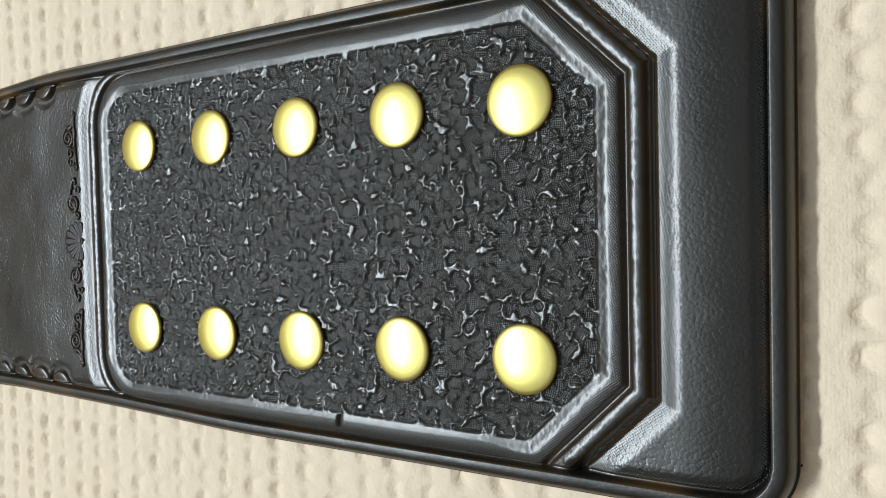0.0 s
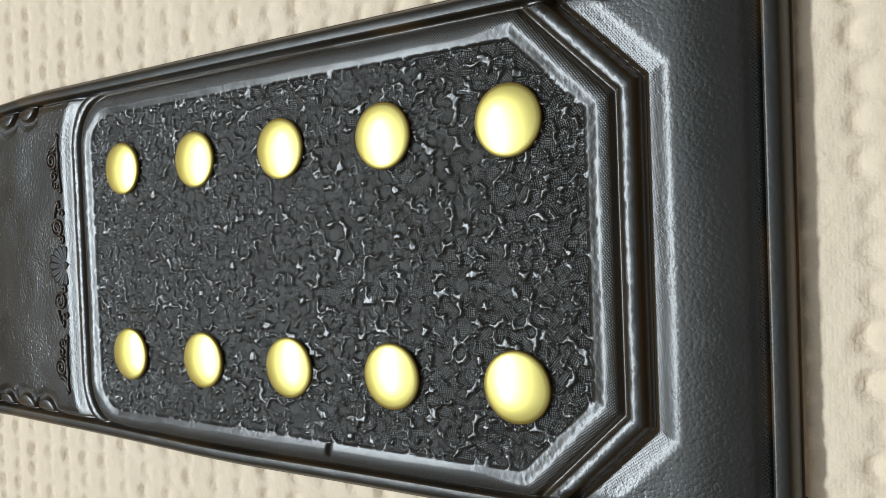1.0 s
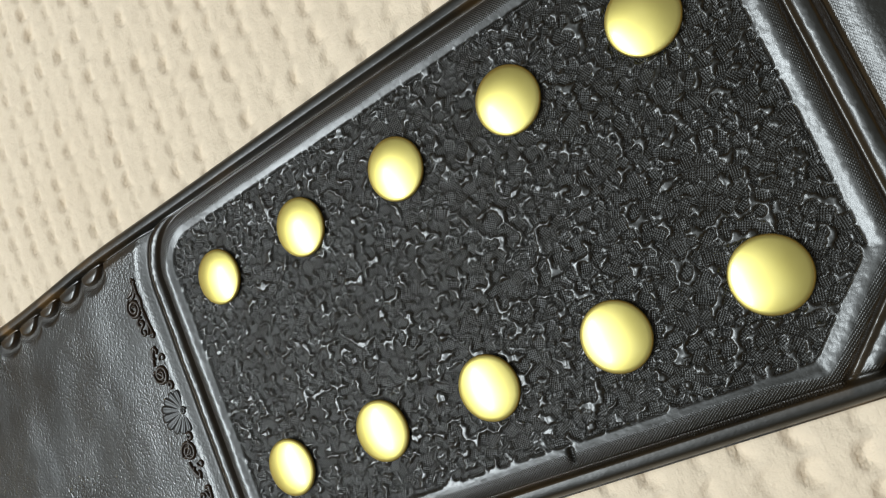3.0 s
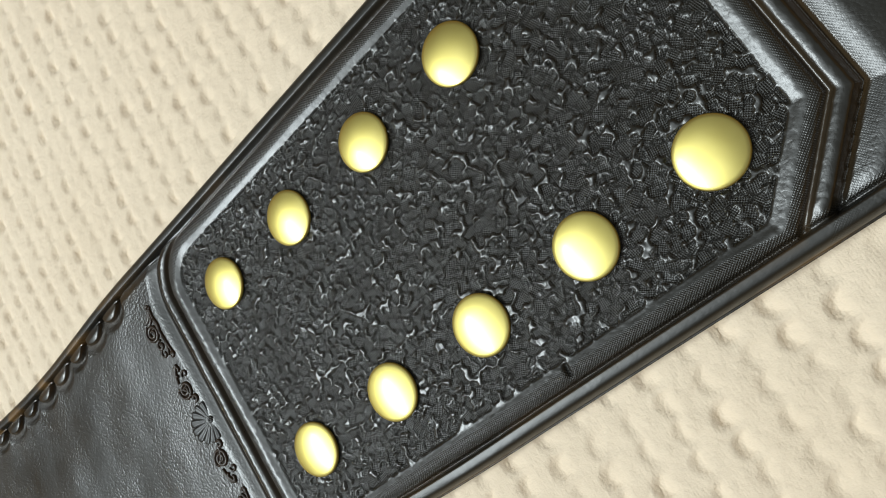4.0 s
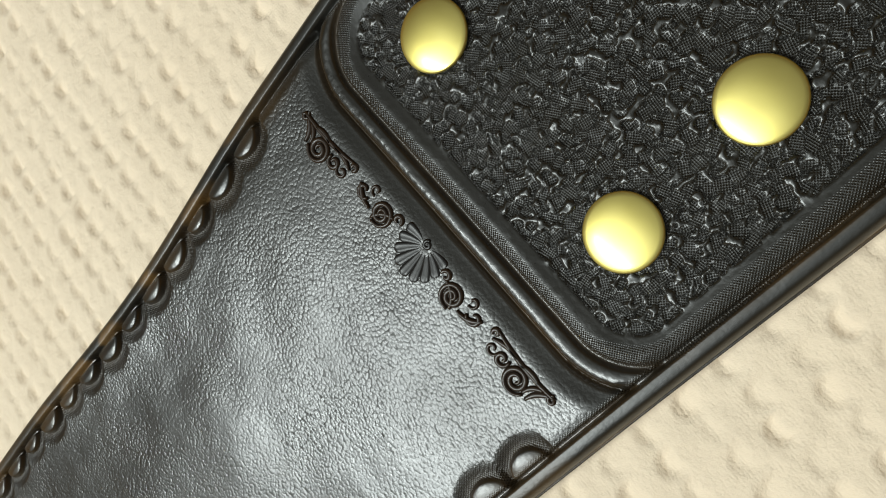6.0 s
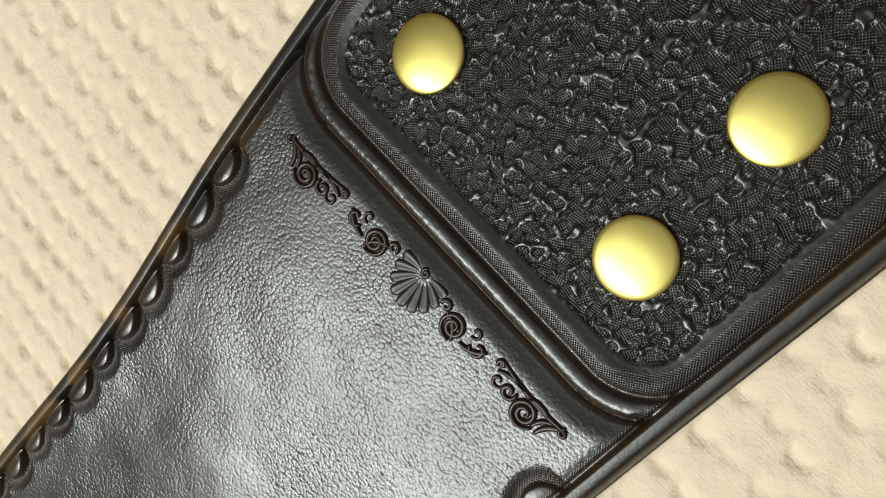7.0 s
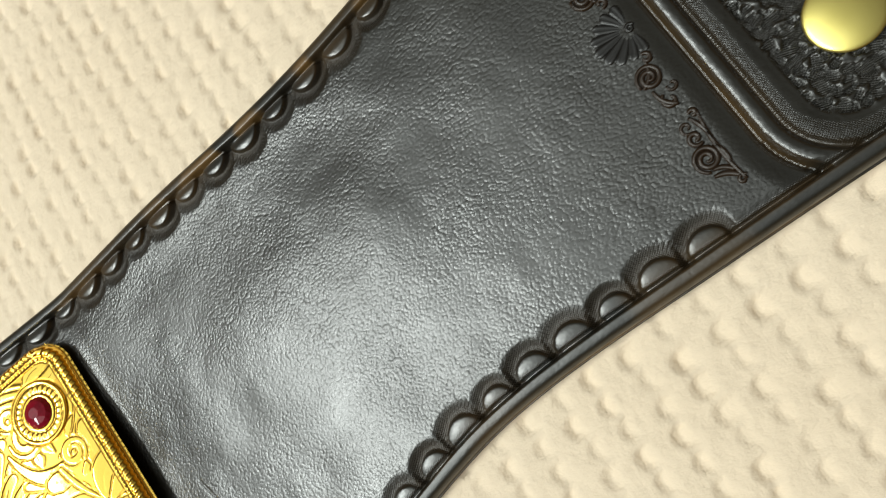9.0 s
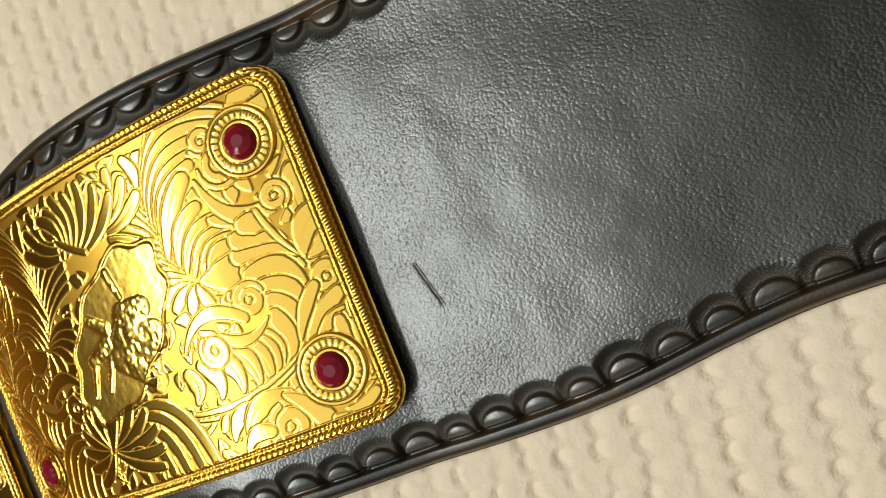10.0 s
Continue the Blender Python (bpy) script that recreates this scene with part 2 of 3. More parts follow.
def strikes(x, y, cell, reach, seed):
    """Overlapping strikes of a round flat tool: how far the nearest one is, and the tilt and turn of the one struck last."""
    rng = np.random.RandomState(seed)
    px, py, last = rng.rand(256, 256), rng.rand(256, 256), rng.rand(256, 256)
    tx, ty, turn = rng.randn(256, 256), rng.randn(256, 256), rng.rand(256, 256) * 3.14
    gx, gy = np.floor(x / cell).astype(int), np.floor(y / cell).astype(int)
    best, rank = np.full(x.shape, 1e9), np.full(x.shape, -1.0)
    tilt, tu, tv, mood = np.zeros(x.shape), x.copy(), y.copy(), np.zeros(x.shape)
    for a in (-1, 0, 1):
        for b in (-1, 0, 1):
            u, v = (gx + a) % 256, (gy + b) % 256
            dx = x - (gx + a + 0.5 + 1.05 * (px[u, v] - 0.5)) * cell
            dy = y - (gy + b + 0.5 + 1.05 * (py[u, v] - 0.5)) * cell
            r = np.hypot(dx, dy)
            best = np.minimum(best, r)
            wins = (r < reach) & (last[u, v] > rank)
            rank = np.where(wins, last[u, v], rank)
            tilt = np.where(wins, 0.035 * (tx[u, v] * dx + ty[u, v] * dy) - 0.05 * last[u, v], tilt)
            c, s = np.cos(turn[u, v]), np.sin(turn[u, v])
            tu, tv = np.where(wins, c * dx + s * dy, tu), np.where(wins, c * dy - s * dx, tv)
            mood = np.where(wins, last[(u + 91) % 256, v], mood)
    return best, tilt, tu, tv, mood


def strap_relief(x, y, top, low):
    st, sl = np.gradient(top[0], x[0]), np.gradient(low[0], x[0])
    dt, dl = (top - y) / np.sqrt(1 + np.clip(st, -1, 1) ** 2), (y - low) / np.sqrt(1 + np.clip(sl, -1, 1) ** 2)
    flat_top, flat_low = smooth_line(x[0], TOP_X, TOP_Y)[None], smooth_line(x[0], LOW_X, LOW_Y)[None]
    across = np.minimum(flat_top - y, y - flat_low)
    end = TIP - x
    d = np.minimum(across, end)
    both = (across < CORNER) & (end < CORNER)
    d = np.where(both, CORNER - np.hypot(CORNER - across, CORNER - end), d)
    d = np.maximum(d, 0)
    sd = panel_distance(x, y)
    h = np.full(x.shape, 5.4)
    weave, tan = np.zeros(x.shape), np.zeros(x.shape)
    grain = np.ones(x.shape)
    # stippled panel
    strike, tilt, tool_u, tool_v, mood = strikes(x, y, 2.1, 1.75, 11)
    strike = strike + 0.45 * (value_noise(x, y, 0.8, 3) - 0.5)
    isle = step(strike, 0.98, 1.30) * step(value_noise(x, y, 1.5, 5), 0.30, 0.50)
    small = strikes(x + 900, y + 900, 1.35, 1.1, 12)[0] + 0.3 * (value_noise(x, y, 0.7, 13) - 0.5)
    shard = step(small, 0.66, 0.90) * step(value_noise(x, y, 2.4, 14), 0.42, 0.60) * (1 - isle)
    inside = step(-sd, 0.0, 0.8)
    outer = inside < 0.5
    tool_u, tool_v = np.where(outer, 0.8 * x + 0.6 * y, tool_u), np.where(outer, 0.8 * y - 0.6 * x, tool_v)
    h += inside * (-0.55 + (0.50 + 0.30 * value_noise(x, y, 0.9, 6)) * isle + 0.34 * shard + (1 - isle) * (tilt + 0.16 * value_noise(x, y, 0.7, 7)))
    faint = step(mood, 0.25, 0.8)
    isle = np.maximum(isle, shard)
    weave = np.maximum(weave, inside * (1 - isle) * (1 - 0.3 * faint))
    matte = inside * (1 - isle) * (0.75 + 0.25 * faint)
    grain = grain * (1 - 0.85 * inside) * (1 - 0.45 * step(x, 10, 30))
    # shoulder round the panel, and the double line at its two ends
    out = np.maximum(sd, 0)
    worn = sd + 0.5 * (value_noise(x, y, 11, 41) - 0.5)
    shoulder = np.exp(-np.abs((worn - 2.9) / 2.3) ** 2.2)
    h += 0.8 * shoulder
    h -= 1.2 * hollow(sd, 5.7, 0.9)
    bar = np.exp(-np.abs((worn - 8.2) / 1.7) ** 2.2)
    h += 0.7 * bar
    h += (shoulder + bar) * (0.09 * (value_noise(x, y, 0.9, 43) - 0.5) + 0.08 * (value_noise(x, y, 3.5, 44) - 0.5))
    grain = grain * (0.25 + 0.75 * step(sd, 12, 18))
    h -= 1.5 * hollow(sd, 10.6, 1.1)
    bevel = (sd > 10.6) * (1 - step(sd, 10.8, 16.5))
    h -= 1.25 * bevel
    flank = step(np.abs(y), 36, 42) * (1 - step(x, -10, 6))
    weave = np.maximum(weave, (0.75 - 0.45 * step(x, 0, 14)) * step(worn + 1.3 * flank, 2.4, 3.4) * (1 - step(sd, 5.2, 5.8)))
    matte = np.maximum(matte, 0.8 * shoulder * flank)
    weave = np.maximum(weave, 0.12 * bevel * step(x, -60, 0))
    tan = np.maximum(tan, 0.25 * hollow(sd, 10.6, 1.6) * step(d, 5, 8))
    tan = np.maximum(tan, 0.15 * hollow(sd, 5.7, 1.4))
    # the tip is rounded down towards its edge
    h -= 0.0115 * np.clip(x - 31, 0, 17) ** 2
    # rim
    rim = 1 - step(d, 4.0, 4.6)
    h = h * (1 - rim) + rim * (3.5 + 2.3 * np.sqrt(np.clip(1 - ((d - 3.3) / 3.45) ** 2, 0, 1)))
    h -= 1.7 * hollow(d, 4.6, 0.7)
    h -= 0.5 * (1 - step(d, 4.9, 8.0)) * (d > 4.5)
    h -= 2.2 * (1 - np.sqrt(np.clip(1 - (1 - np.clip(d / 1.9, 0, 1)) ** 2, 0, 1)))
    tan = np.maximum(tan, 0.45 * hollow(d, 4.4, 1.3) * step(value_noise(x, y, 14, 8), 0.45, 0.8))
    tan = np.maximum(tan, 0.6 * (1 - step(d, 0.1, 0.7)) * step(value_noise(x, y, 22, 9), 0.4, 0.75))
    weave = np.maximum(weave, 0.6 * (d > 4.7) * (1 - step(d, 5.2, 6.6)))
    grain = grain * (0.35 + 0.65 * step(d, 4.5, 8.0))
    matte = np.maximum(matte, rim)
    # scalloped border of the plain length
    for line, sign, first, pitch, count in ((flat_top[0], -1, -176.0, 12.45, 30), (flat_low[0], 1, -172.5, 12.0, 31)):
        for k in range(count):
            cx = first - pitch * k
            cy = np.interp(cx, x[0], line) + sign * 5.3
            i0, i1 = np.searchsorted(x[0], (cx - 10, cx + 10))
            if i0 >= i1:
                continue
            s = np.s_[:, i0:i1]
            slope = (np.interp(cx + 6, x[0], line) - np.interp(cx - 6, x[0], line)) / 12
            ux, uy = (x[s] - cx), (y[s] - cy)
            n = math.hypot(1, slope)
            u, v = (ux + slope * uy) / n, sign * (uy - slope * ux) / n
            size = 0.94 + 0.1 * math.sin(k * 2.3)
            r, ang = np.hypot(u / 1.22, v) / size, np.arctan2(v, u)
            face = step(v, -1.6, -0.2)
            depth = 1 + 0.3 * math.sin(k * 3.7)
            lean = 1 - sign * 0.5 * u / 7
            ring = step(r, 3.7, 4.4) * (1 - step(r, 4.4, 7.9))
            lines = 0.5 + 0.5 * np.cos(ang * 44 + 0.8 * np.sin(3 * r))
            dip = -1.15 * depth * lean * ring - 0.28 * lines * step(r, 4.5, 5.6) * (1 - step(r, 5.8, 8.8))
            dome = 0.62 * np.sqrt(np.clip(1 - (r / 4.05) ** 2, 0, 1))
            own = step(u, -7.2, -5.9) * (1 - step(u, 5.9, 7.2))
            h[s] += face * own * (dip + dome)
            tan[s] = np.maximum(tan[s], 0.10 * face * own * ring)
            grain[s] *= 1 - 0.8 * face * own * (r < 7)
            struck = face * own * step(r, 4.0, 4.4) * (1 - step(r, 5.8, 8.2))
            matte[s] = np.maximum(matte[s], struck)
            weave[s] = np.maximum(weave[s], 0.6 * struck)
    # brown shows through where the black has worn thin along the border
    tan = np.maximum(tan, 0.16 * (1 - step(d, 6, 11)) * (1 - step(x, -165, -145)) * step(value_noise(x, y, 17, 61), 0.5, 0.8))
    tan = np.maximum(tan, 1.0 * hollow(d, 3.4, 2.4) * step(value_noise(x, y, 8, 62), 0.35, 0.65) * (1 - step(x, -190, -150)) * step(x, -330, -250) * (y > 0))
    # softness of the hide
    h += (1.15 * (value_noise(x, y, 34, 21) - 0.5) + 0.30 * (value_noise(x, y, 13, 23) - 0.5)) * step(d, 5, 20) * step(sd, 27, 50)
    h += 0.10 * (value_noise(x, y, 5, 22) - 0.5) * step(d, 0.5, 3)
    # a short scratch near the side plate
    su, sv = (x + 322.5) * 0.337 + (y + 24.5) * -0.941, (x + 322.5) * 0.941 + (y + 24.5) * 0.337
    h -= 0.35 * np.exp(-(sv / 0.3) ** 2) * (1 - step(np.abs(su), 5.5, 8.0))
    # small nick in the shoulder
    h -= 1.2 * np.exp(-((x + 51) / 0.55) ** 2) * (1 - step(np.abs(y + 46.2), 1.0, 2.0))
    return h, {"weave": weave, "grain": grain, "tan": tan, "tool_u": tool_u, "tool_v": tool_v, "matte": matte}


def build_strap(parent):
    near = TIP - CORNER * (1 - np.cos(np.linspace(0, math.pi / 2, 44)))
    xs = np.concatenate([np.arange(-560, TIP - CORNER - 0.3, 0.345), near[::-1]])
    top, low = smooth_line(xs, TOP_X, TOP_Y), smooth_line(xs, LOW_X, LOW_Y)
    past = np.clip(xs - (TIP - CORNER), 0, CORNER)
    cut = CORNER - np.sqrt(CORNER ** 2 - past ** 2)
    top, low = top - cut, low + cut
    v = np.linspace(0, 1, 372)[:, None]
    x = np.repeat(xs[None], 372, 0)
    y = low[None] * (1 - v) + top[None] * v
    h, masks = strap_relief(x, y, top[None], low[None])
    base = lift(x)
    pts = np.stack([x, y, base + h], -1)
    # the sides and the underside close the sheet all round
    def wrap(line, outward):
        rows = []
        for off, z in ((0.35, 2.4), (0.3, 0.9), (-0.6, 0.1), (-4.0, 0.1)):
            q = line.copy()
            q[:, :2] += outward * off
            q[:, 2] = lift(q[:, 0]) + z
            rows.append(q)
        return rows
    nx = past / CORNER
    ny = np.sqrt(1 - nx ** 2)
    hi, lo = wrap(pts[-1], np.stack([nx, ny], -1)), wrap(pts[0], np.stack([nx, -ny], -1))
    pts = np.concatenate([np.stack(lo[::-1]), pts, np.stack(hi)])
    masks = {k: np.concatenate([np.repeat(m[:1] * 0 + (0.35 if k == "tan" else 0.2), 4, 0), m, np.repeat(m[:1] * 0 + (0.35 if k == "tan" else 0.2), 4, 0)]) for k, m in masks.items()}
    tip = pts[:, -1]
    cols = []
    for off, z in ((0.35, 2.4), (0.3, 0.9), (-0.6, 0.1), (-4.0, 0.1)):
        q = tip.copy()
        q[:, 0] += off
        q[:, 2] = np.minimum(q[:, 2], z)
        cols.append(q)
    pts = np.concatenate([pts, np.stack(cols, 1)], 1)
    masks = {k: np.concatenate([m, np.full((len(pts), 4), 0.4 if k == "tan" else 0.2)], 1) for k, m in masks.items()}
    return mesh_part("strap", grid_mesh("strap", pts * MM, masks), LEATHER, parent, "black tooled leather strap with a scalloped border")


belt = tagged(new("championship_belt"), "black tooled leather belt with brass snaps and engraved gold plates", "belt")
build_strap(belt)


# ---- snaps ----
def snap_mesh():
    prof = [(6.6, 0.0), (7.3, 0.10), (7.52, 0.40), (7.55, 0.80), (7.46, 1.05), (7.25, 1.22)]
    for k in range(1, 10):
        r = 7.25 * (1 - k / 10)
        prof.append((r, 1.22 + 1.0 * (1 - (r / 7.25) ** 2.3)))
    prof.append((0, 2.22))
    bm = lathe([(r * MM, z * MM) for r, z in prof], 56)
    me = bpy.data.meshes.new("snap")
    for f in bm.faces:
        f.smooth = True
    bm.to_mesh(me)
    bm.free()
    me.materials.append(BRASS)
    return me


snap = snap_mesh()
for row in (27.0, -27.0):
    for k in range(5):
        ob = new("snap", snap)
        ob.parent = belt
        ob.location = (-31.5 * k * MM, row * MM, 5.0 * MM)
        tagged(ob, "domed satin brass snap cap")


# ---- stamped ornaments beside the panel ----
def ridge(bm, line, width, height, ground):
    """A rounded raised line that tapers at both ends."""
    n, rings = len(line), []
    for k in range(n):
        p, q = line[max(k - 1, 0)], line[min(k + 1, n - 1)]
        dx, dy = q[0] - p[0], q[1] - p[1]
        m = math.hypot(dx, dy) or 1
        nx, ny = -dy / m, dx / m
        w = width * (0.35 + 0.65 * math.sin(math.pi * min(0.5, 0.12 + k / (n - 1) * 0.9)) ** 0.8) if k < n / 2 else width * (0.4 + 0.6 * math.sin(math.pi * (0.5 + 0.42 * (k / (n - 1) - 0.5) / 0.5)))
        ring = []
        for j in range(6):
            a = math.pi * j / 5
            ring.append(bm.verts.new(((line[k][0] + nx * w * math.cos(a)) * MM, (line[k][1] + ny * w * math.cos(a)) * MM, (ground + height * math.sin(a)) * MM)))
        rings.append(ring)
    for a, b in zip(rings, rings[1:]):
        for j in range(5):
            bm.faces.new((a[j], b[j], b[j + 1], a[j + 1]))
    for ring in (rings[0], rings[-1]):
        bm.faces.new(ring)


def bow(p, q, bend, n=14):
    """A bent line from p to q."""
    dx, dy = q[0] - p[0], q[1] - p[1]
    cx, cy = (p[0] + q[0]) / 2 - dy * bend, (p[1] + q[1]) / 2 + dx * bend
    out = []
    for k in range(n):
        t = k / (n - 1)
        out.append(((1 - t) ** 2 * p[0] + 2 * t * (1 - t) * cx + t * t * q[0], (1 - t) ** 2 * p[1] + 2 * t * (1 - t) * cy + t * t * q[1]))
    return out


def curl(centre, r0, r1, start, turns, n=40):
    """A spiral round centre from radius r0 to r1."""
    out = []
    for k in range(n):
        t = k / (n - 1)
        a, r = math.radians(start) + 2 * math.pi * turns * t, r0 + (r1 - r0) * t
        out.append((centre[0] + r * math.cos(a), centre[1] + r * math.sin(a)))
    return out


def corner_scroll(sign, shift):
    """Long scroll with one bold curl; sign mirrors it across the strap."""
    bm = bmesh.new()
    f = lambda line: [(x, sign * (y + 0.5) + shift) for x, y in line]
    g = 5.15
    ridge(bm, f(bow((-158.3, 40.3), (-157.6, 23.0), -0.10, 20)), 0.66, 0.9, g)
    ridge(bm, f(curl((-158.9, 39.9), 0.3, 1.1, 20, 0.9, 14)), 0.55, 0.8, g)
    ridge(bm, f(bow((-158.8, 39.0), (-163.2, 36.2), 0.25)), 0.75, 0.8, g)
    ridge(bm, f(bow((-159.0, 37.4), (-162.6, 34.9), 0.3)), 0.66, 0.9, g)
    ridge(bm, f(curl((-161.9, 32.3), 3.0, 0.5, 110, 2.1, 60)), 0.70, 0.95, g)
    ridge(bm, f(bow((-158.7, 35.8), (-159.2, 30.4), 0.2)), 0.66, 0.9, g)
    ridge(bm, f(curl((-161.2, 27.4), 1.7, 0.4, 60, 1.2, 24)), 0.66, 0.9, g)
    ridge(bm, f(curl((-161.3, 24.6), 1.5, 0.4, 80, 1.0, 22)), 0.48, 0.8, g)
    ridge(bm, f(bow((-158.6, 29.5), (-159.8, 23.2), 0.16)), 0.66, 0.9, g)
    ridge(bm, f(curl((-158.4, 22.9), 0.9, 0.3, 200, 0.9, 16)), 0.66, 0.9, g)
    return part("scroll_stamp", bm, DARK_LEATHER, belt, "brown-black stamped scroll in the leather")


def small_scroll(sign, shift):
    bm = bmesh.new()
    f = lambda line: [(x, sign * (y + 0.5) + shift) for x, y in line]
    g = 5.15
    ridge(bm, f(curl((-160.0, 17.7), 1.9, 0.5, 250, -0.85, 26)), 0.64, 0.9, g)
    ridge(bm, f(bow((-159.2, 19.4), (-161.9, 14.0), -0.28)), 0.68, 0.95, g)
    ridge(bm, f(curl((-157.9, 15.4), 1.3, 0.4, 200, -0.9, 22)), 0.45, 0.8, g)
    ridge(bm, f(curl((-160.6, 11.2), 2.9, 0.5, 160, 2.0, 56)), 0.70, 0.95, g)
    ridge(bm, f(bow((-163.0, 12.6), (-159.2, 8.0), 0.3)), 0.66, 0.9, g)
    ridge(bm, f(curl((-158.6, 7.4), 1.2, 0.4, 250, 0.9, 20)), 0.66, 0.9, g)
    return part("scroll_stamp", bm, DARK_LEATHER, belt, "brown-black stamped scroll in the leather")


def petal(bm, root, tip, bend, width, height, ground):
    """A rounded lobe, narrow at its root, that ends in a full round tip."""
    line, n, rings = bow(root, tip, bend, 16), 16, []
    for k in range(n):
        p, q = line[max(k - 1, 0)], line[min(k + 1, n - 1)]
        m = math.hypot(q[0] - p[0], q[1] - p[1]) or 1
        nx, ny = -(q[1] - p[1]) / m, (q[0] - p[0]) / m
        t = k / (n - 1)
        w = width * (0.2 + 0.8 * t ** 0.8) * math.sqrt(max(1 - max((t - 0.8) / 0.2, 0) ** 2, 0.02))
        rise = height * (0.5 + 0.5 * t) * (w / width) ** 0.5
        ring = []
        for j, e in enumerate((-1.0, -0.8, -0.3, 0.3, 0.8, 1.0)):
            z = (0.0, 1.0, 0.72, 0.72, 1.0, 0.0)[j]
            ring.append(bm.verts.new(((line[k][0] + nx * w * e) * MM, (line[k][1] + ny * w * e) * MM, (ground + rise * z) * MM)))
        rings.append(ring)
    for a, b in zip(rings, rings[1:]):
        for j in range(5):
            bm.faces.new((a[j], b[j], b[j + 1], a[j + 1]))


def shell_stamp():
    base = (-157.6, -1.0)
    bm = bmesh.new()
    ridge(bm, curl((base[0] + 0.3, base[1]), 1.0, 0.2, 0, 1.4, 24), 0.5, 0.45, 5.3)
    shell = part("shell_stamp", bm, LEATHER_PLAIN, belt, "stamped scallop shell in the leather")
    for k in range(9):
        bm = bmesh.new()
        a = math.radians(92 + 22 * k)
        n = 7.4 + 1.5 * math.sin(math.pi * k / 8)
        tip = (base[0] + n * math.cos(a), base[1] + 0.84 * n * math.sin(a))
        root = (base[0] + 1.2 * math.cos(a), base[1] + 1.1 * math.sin(a))
        petal(bm, root, tip, 0.12 * (k - 4) / 4, 1.5, 0.62, 5.25)
        part("petal", bm, LEATHER_PLAIN, shell)


def simple_leather(name, colour, rough):
    m, nt, bsdf = material(name)
    co = nt.nodes.new("ShaderNodeTexCoord").outputs["Object"]
    n = spot(nt, "ShaderNodeTexNoise", 500.0, co).outputs["Fac"]
    nt.links.new(blend(nt, n, (*colour, 1), tuple(0.4 * c for c in colour) + (1,)), bsdf.inputs["Base Color"])
    nt.links.new(calc(nt, "MULTIPLY_ADD", n, 0.2, rough), bsdf.inputs["Roughness"])
    nt.links.new(bump(nt, n, 0.0001, 0.4), bsdf.inputs["Normal"])
    return m


DARK_LEATHER = simple_leather("antiqued_brown_leather", (0.030, 0.016, 0.008), 0.24)
LEATHER_PLAIN = simple_leather("stamped_black_leather", (0.010, 0.009, 0.008), 0.26)
corner_scroll(1, -0.5)
corner_scroll(-1, -0.5)
small_scroll(1, -0.5)
small_scroll(-1, -0.5)
shell_stamp()


# ---- side plate: relief in its own millimetres, p along the belt and q across ----
HALF_P, HALF_Q, BEND = 75.0, 50.5, 236.0
plate_turn = pose(-0.414, -0.0085, 0.0, 0, 0, 3.5)


def arc_height(p):
    return 22.6 - (BEND - np.sqrt(BEND ** 2 - np.clip(p, -110, 110) ** 2))


